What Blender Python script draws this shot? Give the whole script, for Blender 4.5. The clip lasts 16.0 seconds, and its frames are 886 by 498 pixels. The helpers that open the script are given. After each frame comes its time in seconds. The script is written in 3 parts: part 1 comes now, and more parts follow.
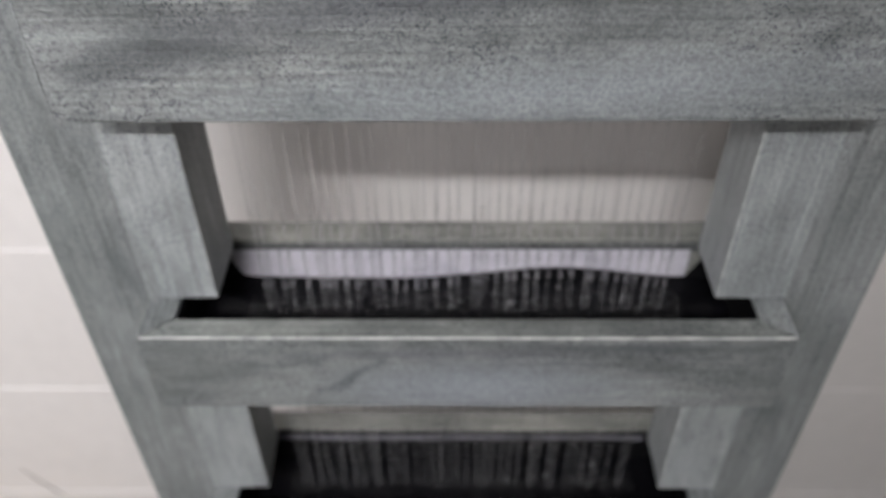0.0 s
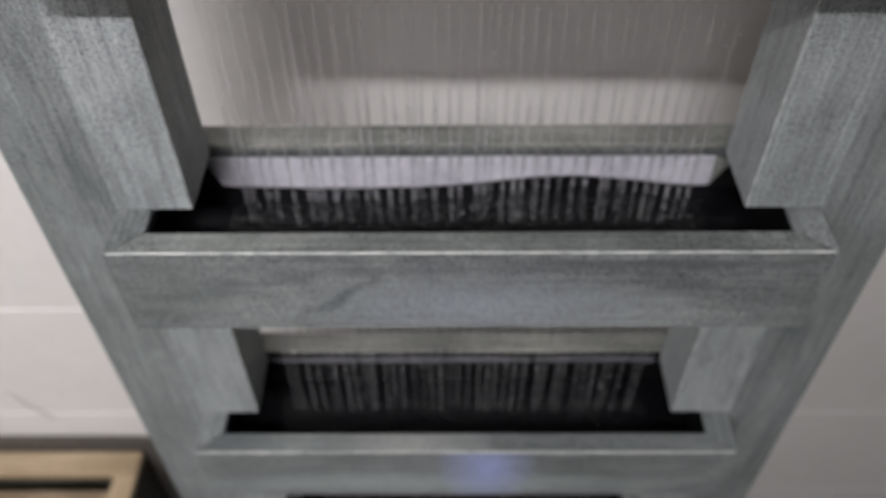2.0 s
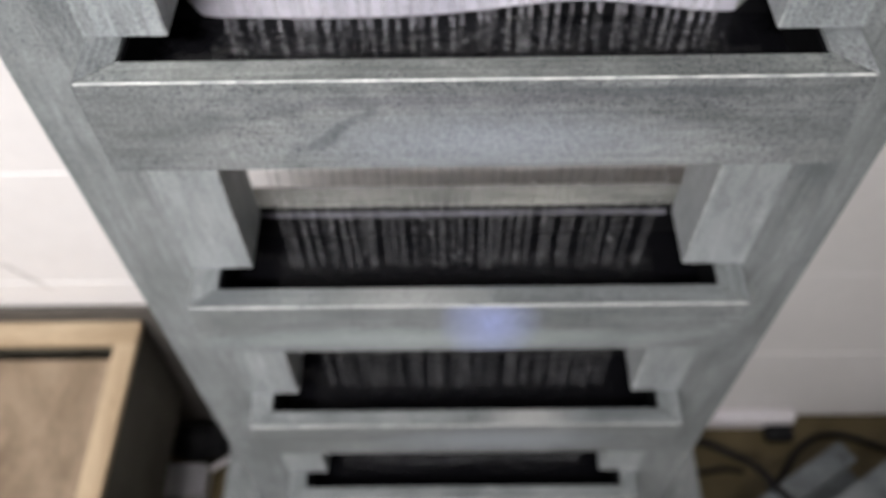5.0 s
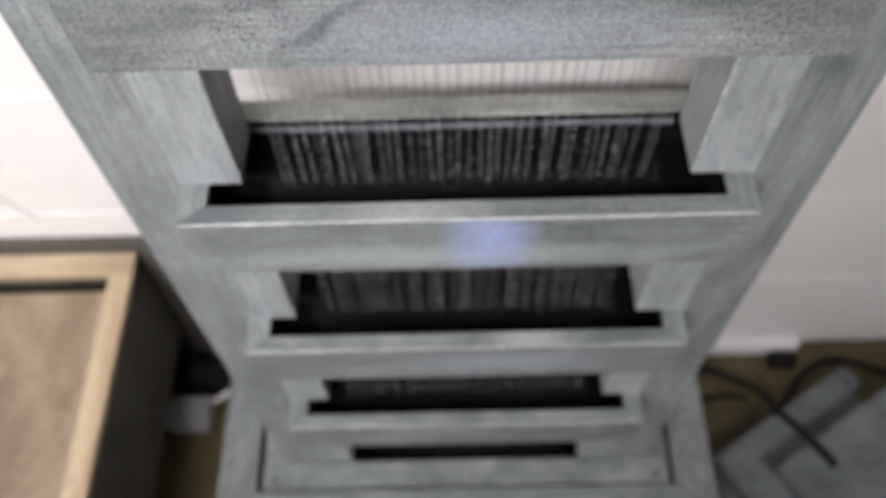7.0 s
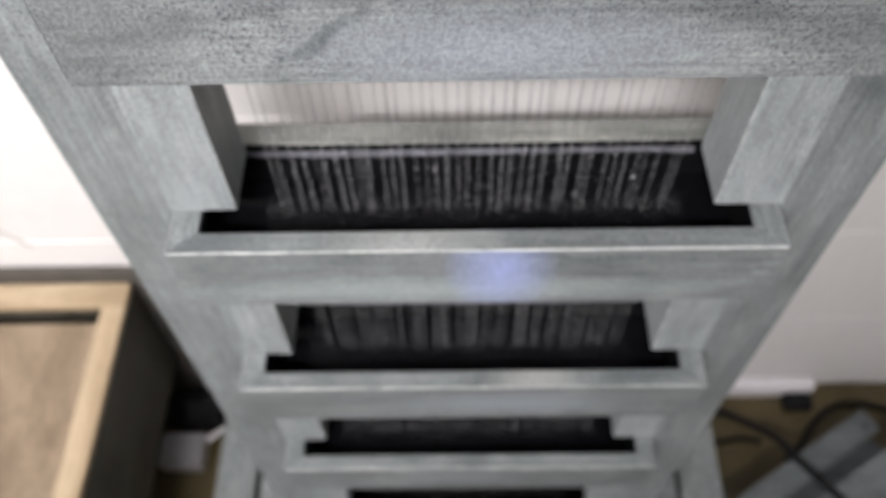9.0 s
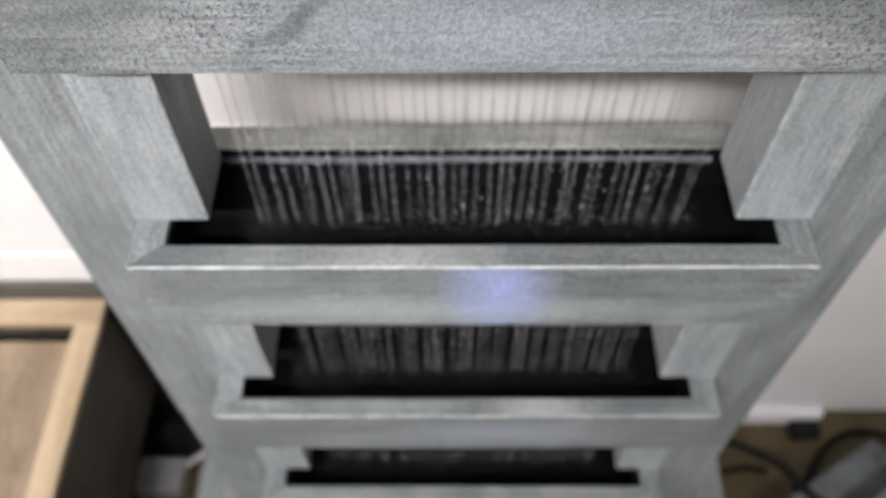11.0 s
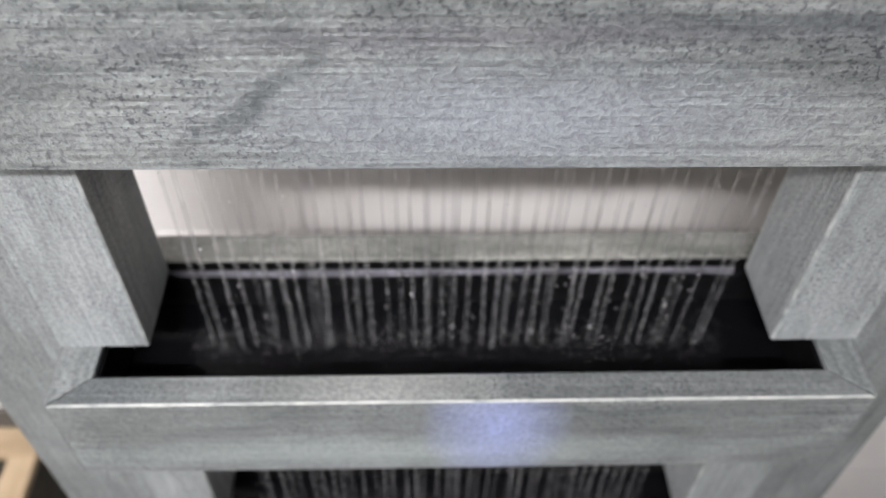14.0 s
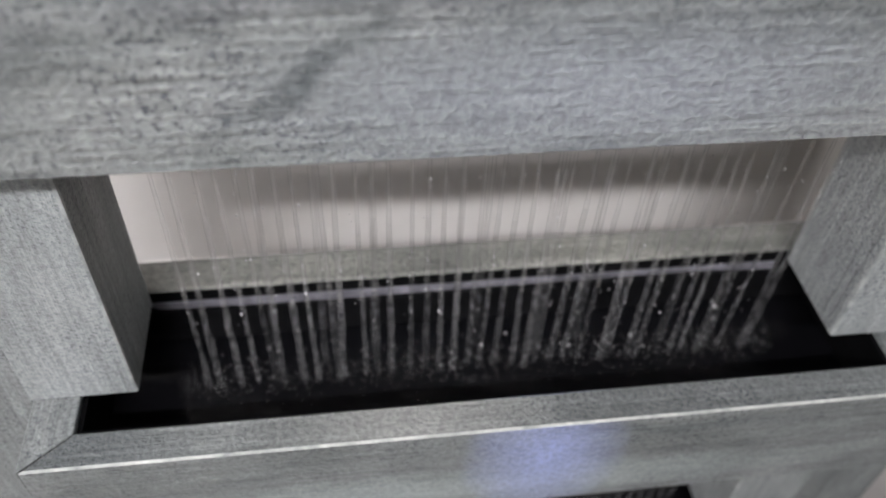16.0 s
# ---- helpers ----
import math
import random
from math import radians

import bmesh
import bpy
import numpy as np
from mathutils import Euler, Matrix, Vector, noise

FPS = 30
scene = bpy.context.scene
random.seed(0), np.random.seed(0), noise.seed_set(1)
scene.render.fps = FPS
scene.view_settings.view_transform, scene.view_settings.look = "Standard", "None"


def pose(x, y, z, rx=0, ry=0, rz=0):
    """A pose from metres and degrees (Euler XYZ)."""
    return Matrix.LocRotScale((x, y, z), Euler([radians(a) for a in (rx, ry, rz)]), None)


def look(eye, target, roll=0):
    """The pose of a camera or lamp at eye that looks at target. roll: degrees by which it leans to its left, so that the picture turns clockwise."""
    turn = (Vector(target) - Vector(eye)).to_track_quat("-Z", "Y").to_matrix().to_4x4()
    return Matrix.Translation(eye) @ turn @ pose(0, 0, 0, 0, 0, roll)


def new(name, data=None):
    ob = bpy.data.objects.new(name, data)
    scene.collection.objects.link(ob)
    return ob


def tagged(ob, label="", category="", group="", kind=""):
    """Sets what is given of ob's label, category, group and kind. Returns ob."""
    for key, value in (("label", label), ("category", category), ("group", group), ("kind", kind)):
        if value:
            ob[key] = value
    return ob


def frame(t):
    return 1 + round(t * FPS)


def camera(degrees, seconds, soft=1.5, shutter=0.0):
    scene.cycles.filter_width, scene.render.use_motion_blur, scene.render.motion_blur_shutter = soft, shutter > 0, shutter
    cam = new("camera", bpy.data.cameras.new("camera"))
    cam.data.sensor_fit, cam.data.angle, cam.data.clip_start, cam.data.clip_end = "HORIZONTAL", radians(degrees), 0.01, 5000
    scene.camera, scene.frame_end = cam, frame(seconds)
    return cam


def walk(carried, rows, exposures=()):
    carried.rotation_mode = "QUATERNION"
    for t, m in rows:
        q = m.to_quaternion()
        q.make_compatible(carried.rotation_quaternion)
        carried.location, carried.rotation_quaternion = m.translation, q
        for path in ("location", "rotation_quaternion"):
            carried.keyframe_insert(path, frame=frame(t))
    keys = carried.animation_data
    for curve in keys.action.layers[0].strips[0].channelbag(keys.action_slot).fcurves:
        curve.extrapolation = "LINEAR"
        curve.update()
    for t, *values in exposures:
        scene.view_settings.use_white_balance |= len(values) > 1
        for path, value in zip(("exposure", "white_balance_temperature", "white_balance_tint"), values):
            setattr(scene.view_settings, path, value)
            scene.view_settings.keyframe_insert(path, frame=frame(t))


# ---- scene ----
cam = camera(56.5, 16.0, soft=1.5)
cam.data.dof.use_dof, cam.data.dof.focus_distance, cam.data.dof.aperture_fstop = True, 0.27, 8.0
PATH = [
    (0, (-0.008, -0.349, 1.335), (-0.031, 1.145, 0.006), -0.6),
    (0.5, (-0.007, -0.344, 1.325), (-0.033, 1.129, -0.027), -0.8),
    (1, (-0.004, -0.338, 1.316), (-0.039, 1.104, -0.069), -1.3),
    (1.5, (-0.007, -0.328, 1.306), (-0.039, 1.07, -0.124), -1.1),
    (2, (-0.01, -0.318, 1.296), (-0.027, 1.043, -0.17), -0.7),
    (2.5, (-0.012, -0.314, 1.29), (-0.026, 1.002, -0.216), -0.7),
    (3, (-0.011, -0.316, 1.282), (-0.024, 0.958, -0.26), -0.9),
    (3.5, (-0.009, -0.315, 1.276), (-0.019, 0.922, -0.295), -0.9),
    (4, (-0.011, -0.314, 1.269), (-0.023, 0.887, -0.331), -1.0),
    (6.5, (-0.012, -0.32, 1.234), (-0.034, 0.732, -0.466), -2.1),
    (7, (-0.01, -0.319, 1.226), (-0.033, 0.704, -0.493), -2.4),
    (7.5, (-0.011, -0.314, 1.217), (-0.033, 0.708, -0.501), -2.2),
    (8, (-0.012, -0.311, 1.209), (-0.033, 0.74, -0.493), -2.0),
    (8.5, (-0.013, -0.308, 1.203), (-0.037, 0.772, -0.481), -1.8),
    (9, (-0.013, -0.303, 1.196), (-0.041, 0.793, -0.477), -1.9),
    (11.5, (-0.013, -0.269, 1.146), (-0.019, 0.896, -0.479), -0.2),
    (12, (-0.013, -0.26, 1.14), (-0.011, 0.947, -0.454), 0.2),
    (12.5, (-0.012, -0.251, 1.133), (-0.003, 0.983, -0.441), 0.4),
    (13, (-0.015, -0.244, 1.124), (0.013, 1.028, -0.419), 1.2),
    (13.5, (-0.021, -0.239, 1.112), (0.026, 1.062, -0.405), 1.6),
    (14, (-0.02, -0.23, 1.103), (0.034, 1.108, -0.382), 1.3),
    (14.5, (-0.023, -0.223, 1.091), (0.043, 1.142, -0.37), 1.2),
    (15, (-0.037, -0.215, 1.083), (0.068, 1.15, -0.375), 2.0),
    (15.5, (-0.047, -0.209, 1.074), (0.111, 1.149, -0.386), 2.5),
    (16, (-0.061, -0.2, 1.065), (0.166, 1.163, -0.381), 3.2),
]
walk(cam, [(t, look(eye, target, roll)) for t, eye, target, roll in PATH],
     [(0, -0.73), (0.5, -0.81), (1.5, -0.96), (2.5, -0.68), (4, -0.31), (6.5, -0.06), (9, 0.11), (12.5, 0.12), (14.5, 0.02), (16, -0.26)])

# ---- light ----
world = bpy.data.worlds.new("room_air")
scene.world = world
world.use_nodes = True
world.node_tree.nodes["Background"].inputs[0].default_value = (0.6, 0.65, 0.7, 1)
world.node_tree.nodes["Background"].inputs[1].default_value = 0.01


def long_lamp(eye, target, length, width, watts, spread=180, colour=(1.0, 0.978, 0.985)):
    """An unseen area light that lies along x. spread: the beam angle, set to shape where the light falls off."""
    data = bpy.data.lights.new("unseen_lamp", "AREA")
    data.shape, data.size, data.size_y, data.energy, data.color, data.spread = "RECTANGLE", length, width, watts, colour, radians(spread)
    ob = new("unseen_lamp", data)
    ob.matrix_world = look(eye, target)
    return ob


# ceiling light inferred from the shadows; beam narrowed to darken the lower right
long_lamp((-0.95, -1.57, 2.50), (-0.85, 0.0, 1.20), 1.8, 0.06, 17.5, 62)
# two unseen fill lights, added to lighten the wall's shadows and the left
long_lamp((-1.00, -3.10, 2.50), (-0.40, 0.0, 1.00), 1.2, 0.20, 28.0, 160)
long_lamp((-1.95, -0.95, 2.50), (-0.20, 0.1, 0.80), 1.2, 0.20, 9.0, 110)


# ---- materials ----
def material(name):
    m = bpy.data.materials.new(name)
    m.use_nodes = True
    return m, m.node_tree.nodes, m.node_tree.links, m.node_tree.nodes["Principled BSDF"]


def mapped(nodes, links, scale, turn=(0, 0, 0), shift=None):
    """World position, scaled, for a texture."""
    geo = nodes.new("ShaderNodeNewGeometry")
    mp = nodes.new("ShaderNodeMapping")
    mp.inputs["Scale"].default_value = scale
    mp.inputs["Rotation"].default_value = turn
    src = geo.outputs["Position"]
    if shift:
        info = nodes.new("ShaderNodeObjectInfo")
        mul = nodes.new("ShaderNodeMath")
        mul.operation = "MULTIPLY"
        mul.inputs[1].default_value = shift
        links.new(info.outputs["Random"], mul.inputs[0])
        add = nodes.new("ShaderNodeVectorMath")
        links.new(src, add.inputs[0])
        links.new(mul.outputs[0], add.inputs[1])
        src = add.outputs[0]
    links.new(src, mp.inputs["Vector"])
    return mp.outputs[0]


def noise_tex(nodes, links, vec, scale, detail=4.0, rough=0.6, distort=0.0):
    n = nodes.new("ShaderNodeTexNoise")
    n.inputs["Scale"].default_value = scale
    n.inputs["Detail"].default_value = detail
    n.inputs["Roughness"].default_value = rough
    n.inputs["Distortion"].default_value = distort
    links.new(vec, n.inputs["Vector"])
    return n.outputs["Fac"]


def ramp(nodes, links, fac, stops):
    r = nodes.new("ShaderNodeValToRGB")
    while len(r.color_ramp.elements) < len(stops):
        r.color_ramp.elements.new(0.5)
    for e, (p, c) in zip(r.color_ramp.elements, stops):
        e.position = p
        e.color = (*c, 1) if len(c) == 3 else c
    links.new(fac, r.inputs[0])
    return r.outputs[0]


def grey(v):
    return (v, v, v)


def mix(nodes, links, kind, fac, a, b):
    m = nodes.new("ShaderNodeMix")
    m.data_type, m.blend_type = "RGBA", kind
    for sock, v in ((m.inputs[0], fac), (m.inputs[6], a), (m.inputs[7], b)):
        if isinstance(v, (int, float)):
            sock.default_value = v
        elif isinstance(v, tuple):
            sock.default_value = (*v, 1)
        else:
            links.new(v, sock)
    return m.outputs[2]


def bumped(nodes, links, bsdf, height, strength, distance):
    b = nodes.new("ShaderNodeBump")
    b.inputs["Strength"].default_value = strength
    b.inputs["Distance"].default_value = distance
    links.new(height, b.inputs["Height"])
    links.new(b.outputs[0], bsdf.inputs["Normal"])


def washed_paint(name, along, tint=(1, 1, 1), patches=(), seed=0.0, light=1.0, even=0.0):
    """Grey paint rubbed thin over a grained board. along: the axis of the grain. patches: (x, z, half width, half
    height, colour, strength) of wash dabbed on the front, and of glow and shade put into the colour."""
    m, nodes, links, bsdf = material(name)
    long = {"x": (2.2, 30, 30), "z": (30, 30, 2.2), "y": (30, 2.2, 30)}[along]
    fine = {"x": (10, 340, 340), "z": (320, 320, 10), "y": (340, 10, 340)}[along]
    streak = noise_tex(nodes, links, mapped(nodes, links, long, shift=7.0 + seed), 1.0, 5, 0.62, 1.2)
    hair = noise_tex(nodes, links, mapped(nodes, links, fine, turn=(0, 0.10 if along == "x" else 0.0, 0), shift=3.0 + seed), 1.0, 3, 0.6)
    cloud = noise_tex(nodes, links, mapped(nodes, links, {"x": (8, 8, 17), "z": (17, 17, 7), "y": (12, 8, 12)}[along], shift=5.0 + seed), 1.0, 5, 0.58, 1.6)
    dab = noise_tex(nodes, links, mapped(nodes, links, {"x": (40, 90, 90), "z": (90, 90, 34), "y": (90, 40, 90)}[along], turn=(0, 0.18, 0), shift=2.0 + seed), 1.0, 3, 0.55, 0.8)
    worm = noise_tex(nodes, links, mapped(nodes, links, (460, 490, 490)), 1.0, 2.5, 0.58, 0.25)
    base = ramp(nodes, links, cloud, [(0.28, (0.152, 0.166, 0.168)), (0.5, (0.224, 0.240, 0.243)), (0.72, (0.318, 0.334, 0.335))])
    base = mix(nodes, links, "MIX", even, base, (0.238, 0.254, 0.258))
    lines = ramp(nodes, links, streak, [(0.3, grey(0.80)), (0.5, grey(0.99)), (0.72, grey(1.12))])
    col = mix(nodes, links, "MULTIPLY", 0.75 - 0.5 * even, base, lines)
    col = mix(nodes, links, "MULTIPLY", 0.9, col, ramp(nodes, links, dab, [(0.32, grey(0.84)), (0.5, grey(1.0)), (0.70, grey(1.13))]))
    hairs = ramp(nodes, links, hair, [(0.30, grey(0.70)), (0.5, grey(1.0)), (0.70, grey(1.26))])
    col = mix(nodes, links, "MULTIPLY", 0.85 - 0.35 * even, col, hairs)
    worms = ramp(nodes, links, worm, [(0.34, (0.74, 0.735, 0.765)), (0.5, grey(1.0)), (0.66, grey(1.24))])
    col = mix(nodes, links, "MULTIPLY", 0.85 - 0.3 * even, col, worms)
    # dark open pores, thick in some places and rubbed full in others
    pit = noise_tex(nodes, links, mapped(nodes, links, (620, 700, 700)), 1.0, 2, 0.5, 0.35)
    pits = ramp(nodes, links, pit, [(0.385, (0.36, 0.36, 0.41)), (0.435, grey(1.0))])
    where = noise_tex(nodes, links, mapped(nodes, links, (16, 16, 26), shift=9.0 + seed), 1.0, 3, 0.5, 0.5)
    open_grain = ramp(nodes, links, where, [(0.38, grey(0.2)), (0.60, grey(1.0 - 0.5 * even))])
    col = mix(nodes, links, "MULTIPLY", open_grain, col, pits)
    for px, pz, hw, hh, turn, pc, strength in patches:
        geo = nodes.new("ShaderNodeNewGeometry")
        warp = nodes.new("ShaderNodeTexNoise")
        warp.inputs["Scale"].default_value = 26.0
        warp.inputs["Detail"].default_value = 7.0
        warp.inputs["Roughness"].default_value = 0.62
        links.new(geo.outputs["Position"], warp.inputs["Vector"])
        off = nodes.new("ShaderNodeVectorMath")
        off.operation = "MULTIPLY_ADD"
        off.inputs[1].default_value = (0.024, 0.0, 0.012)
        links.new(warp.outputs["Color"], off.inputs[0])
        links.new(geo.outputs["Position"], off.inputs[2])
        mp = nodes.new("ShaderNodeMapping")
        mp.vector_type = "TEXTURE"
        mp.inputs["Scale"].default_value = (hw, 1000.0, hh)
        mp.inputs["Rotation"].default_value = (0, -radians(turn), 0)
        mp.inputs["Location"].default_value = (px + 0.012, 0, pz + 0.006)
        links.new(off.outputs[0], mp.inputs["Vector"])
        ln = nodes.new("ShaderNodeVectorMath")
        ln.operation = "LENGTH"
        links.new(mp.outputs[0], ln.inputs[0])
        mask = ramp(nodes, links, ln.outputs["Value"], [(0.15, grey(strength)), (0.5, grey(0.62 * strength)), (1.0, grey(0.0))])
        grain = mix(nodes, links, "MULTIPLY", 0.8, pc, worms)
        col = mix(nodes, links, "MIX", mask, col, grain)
    col = mix(nodes, links, "MULTIPLY", 1.0, col, tuple(c * light for c in tint))
    links.new(col, bsdf.inputs["Base Color"])
    links.new(ramp(nodes, links, worm, [(0.3, grey(0.32)), (0.7, grey(0.52))]), bsdf.inputs["Roughness"])
    bsdf.inputs["Specular IOR Level"].default_value = 0.45
    both = nodes.new("ShaderNodeMath")
    both.operation = "ADD"
    links.new(hair, both.inputs[0])
    links.new(worm, both.inputs[1])
    bumped(nodes, links, bsdf, both.outputs[0], 1.0, 0.0010)
    return m


def plain(name, dark, pale, scale, rough=0.6, stretch=(1, 1, 1), bump=0.0, spec=0.4, fleck=0.6):
    """A surface with blotches at two sizes between two colours."""
    m, nodes, links, bsdf = material(name)
    big = noise_tex(nodes, links, mapped(nodes, links, tuple(scale * s for s in stretch), shift=4.0), 1.0, 5, 0.6, 0.6)
    small = noise_tex(nodes, links, mapped(nodes, links, tuple(scale * 14 * s for s in stretch), shift=4.0), 1.0, 3, 0.6)
    col = ramp(nodes, links, big, [(0.3, dark), (0.7, pale)])
    col = mix(nodes, links, "MULTIPLY", fleck, col, ramp(nodes, links, small, [(0.3, grey(0.8)), (0.7, grey(1.15))]))
    links.new(col, bsdf.inputs["Base Color"])
    bsdf.inputs["Roughness"].default_value = rough
    bsdf.inputs["Specular IOR Level"].default_value = spec
    if bump:
        bumped(nodes, links, bsdf, small, bump, 0.001)
    return m


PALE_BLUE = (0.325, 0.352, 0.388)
# bluish glow on the third front, put into the paint's colour
BLUE_GLOW = (0.36, 0.42, 0.70)
SILVER = (0.42, 0.47, 0.47)
# dark brush strokes on the trays, painted shadow on the posts
STROKE_OR_SHADOW = (0.085, 0.098, 0.105)
# post patches paint a tray end's cast shadow and a shaded crease
POST_PAINT = washed_paint("rubbed grey paint with painted shadows on posts", "z", even=0.3, light=1.05, patches=((0.205, 0.880, 0.018, 0.022, 20, STROKE_OR_SHADOW, 0.55), (-0.198, 1.01, 0.010, 0.035, 8, STROKE_OR_SHADOW, 0.5)))
# spacers lightened: the brighter light on the left ones is put into colour
SPACER_PAINT = washed_paint("lightened grey paint on spacers", "z", light=1.45, even=0.4)
BOARD_PAINT = washed_paint("rubbed grey paint on boards", "x")
DEPTH_PAINT = washed_paint("rubbed grey paint on short boards", "y", light=0.96)
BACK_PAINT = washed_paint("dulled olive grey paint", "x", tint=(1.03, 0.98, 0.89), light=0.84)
# same grey darkened: the shade on the askew unit is put into colour
SHADED_GREY_PAINT = washed_paint("grey paint darkened as shade", "x", tint=(0.95, 0.98, 1.0), light=0.62)
FRONT_PAINT = {
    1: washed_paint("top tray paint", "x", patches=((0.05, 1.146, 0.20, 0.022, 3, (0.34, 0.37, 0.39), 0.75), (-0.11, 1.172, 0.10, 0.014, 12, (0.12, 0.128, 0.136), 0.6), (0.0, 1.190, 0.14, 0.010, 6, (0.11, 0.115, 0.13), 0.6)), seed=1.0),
    2: washed_paint("second tray paint", "x", patches=((-0.165, 0.953, 0.065, 0.05, 0, (0.150, 0.162, 0.164), 0.65), (0.175, 0.953, 0.05, 0.05, 0, (0.160, 0.172, 0.176), 0.5), (0.01, 0.942, 0.115, 0.030, 0, PALE_BLUE, 0.85), (-0.068, 0.950, 0.036, 0.0055, 35, STROKE_OR_SHADOW, 0.7), (-0.125, 0.958, 0.05, 0.010, 12, STROKE_OR_SHADOW, 0.4), (0.0, 0.972, 0.16, 0.006, 2, (0.12, 0.12, 0.14), 0.6), (0.08, 0.977, 0.10, 0.005, -2, STROKE_OR_SHADOW, 0.6)), seed=2.0),
    3: washed_paint("third tray paint with painted blue glow", "x", patches=((-0.165, 0.762, 0.06, 0.024, 0, (0.155, 0.166, 0.166), 0.55), (-0.03, 0.735, 0.20, 0.018, 0, SILVER, 0.65), (0.06, 0.772, 0.11, 0.006, -3, STROKE_OR_SHADOW, 0.5), (0.016, 0.758, 0.036, 0.060, 0, BLUE_GLOW, 0.85)), seed=3.0, even=0.3, light=1.06),
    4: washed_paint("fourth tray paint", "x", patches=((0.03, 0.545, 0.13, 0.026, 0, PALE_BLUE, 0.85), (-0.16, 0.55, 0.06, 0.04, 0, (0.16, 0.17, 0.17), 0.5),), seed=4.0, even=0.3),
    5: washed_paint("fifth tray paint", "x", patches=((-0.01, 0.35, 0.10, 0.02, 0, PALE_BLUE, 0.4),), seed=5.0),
}
# lips toned below their fronts: the top faces' shade is put into colour
SHADED_LIP_PAINT = {
    2: washed_paint("second tray lip paint", "x", seed=2.5, light=0.84, tint=(1.0, 1.0, 0.96)),
    3: washed_paint("third tray lip paint", "x", patches=((-0.042, 0.780, 0.06, 0.02, 0, (0.40, 0.41, 0.40), 0.8), (-0.165, 0.780, 0.05, 0.02, 0, STROKE_OR_SHADOW, 0.45), (0.13, 0.780, 0.07, 0.02, 0, STROKE_OR_SHADOW, 0.35)), seed=3.5, light=0.86),
    4: washed_paint("fourth tray lip paint", "x", patches=((0.055, 0.577, 0.045, 0.02, 0, (0.42, 0.42, 0.41), 0.8), (0.13, 0.577, 0.05, 0.02, 0, STROKE_OR_SHADOW, 0.5)), seed=4.5, light=0.95),
}
WORN_EDGE = plain("worn pale edge", (0.24, 0.26, 0.26), (0.72, 0.73, 0.71), 70, 0.5)
# pale rubbed corners; the highlight along them is put into this colour too
RUBBED_BRIGHT_EDGE = plain("rubbed corner with painted highlight", (0.20, 0.22, 0.225), (0.52, 0.54, 0.54), 90, 0.5)
# dark tone for mitred corners; their contact shadow is put into it
SEAM_SHADE_PAINT = plain("corner seam and painted shade", (0.05, 0.054, 0.056), (0.12, 0.128, 0.13), 60, 0.7)
JOINT = plain("dark joint", (0.02, 0.02, 0.02), (0.05, 0.05, 0.05), 40, 0.8)
LINER = plain("black pond liner", (0.0025, 0.0025, 0.003), (0.006, 0.006, 0.007), 60, 0.8, spec=0.05)
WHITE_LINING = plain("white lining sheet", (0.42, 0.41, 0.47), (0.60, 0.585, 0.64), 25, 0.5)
DARKER_LINING = plain("darker lining sheet", (0.06, 0.06, 0.07), (0.24, 0.235, 0.275), 60, 0.5)
WALL_PAINT = plain("white wall paint", (0.725, 0.700, 0.690), (0.765, 0.738, 0.728), 4, 0.55, bump=0.05, fleck=0.12)
MORTAR = plain("painted mortar joint", (0.72, 0.695, 0.688), (0.75, 0.725, 0.718), 20, 0.6, fleck=0.2)
FLOOR_MAT = plain("olive brown floor", (0.070, 0.052, 0.022), (0.13, 0.098, 0.045), 6, 0.5, bump=0.2)
ROOM_PAINT = plain("pale bounce paint on unseen walls", (0.66, 0.65, 0.64), (0.72, 0.71, 0.70), 3, 0.7, fleck=0.2)
PINE = plain("bare pine", (0.25, 0.17, 0.095), (0.56, 0.44, 0.30), 17, 0.55, (1, 0.25, 1), 0.2)
PINE_CROSS = plain("bare pine crossing", (0.25, 0.17, 0.095), (0.56, 0.44, 0.30), 17, 0.55, (0.25, 1, 1), 0.2)
PLYWOOD = plain("plywood panel", (0.15, 0.105, 0.065), (0.37, 0.285, 0.20), 13, 0.6, (1, 0.5, 1), 0.2)
# much darker than the bare pine of the top frame
DARK_SIDE = plain("dark brown side", (0.034, 0.030, 0.022), (0.085, 0.076, 0.058), 12, 0.6)
GREY_SLAB = plain("dark grey board", (0.07, 0.062, 0.055), (0.11, 0.10, 0.09), 10, 0.7)
WHITE_PLASTIC = plain("white plastic", (0.72, 0.69, 0.72), (0.80, 0.77, 0.79), 10, 0.4)
# white plastic darkened: the crate's shade is put into the adapter's colour
SHADED_WHITE_PLASTIC = plain("shaded white plastic", (0.34, 0.33, 0.35), (0.42, 0.41, 0.43), 10, 0.45)
BLACK_PLASTIC = plain("black plastic", (0.008, 0.008, 0.009), (0.016, 0.016, 0.017), 20, 0.7, spec=0.15)
STEEL = plain("dark screw steel", (0.03, 0.03, 0.03), (0.08, 0.08, 0.08), 60, 0.4)


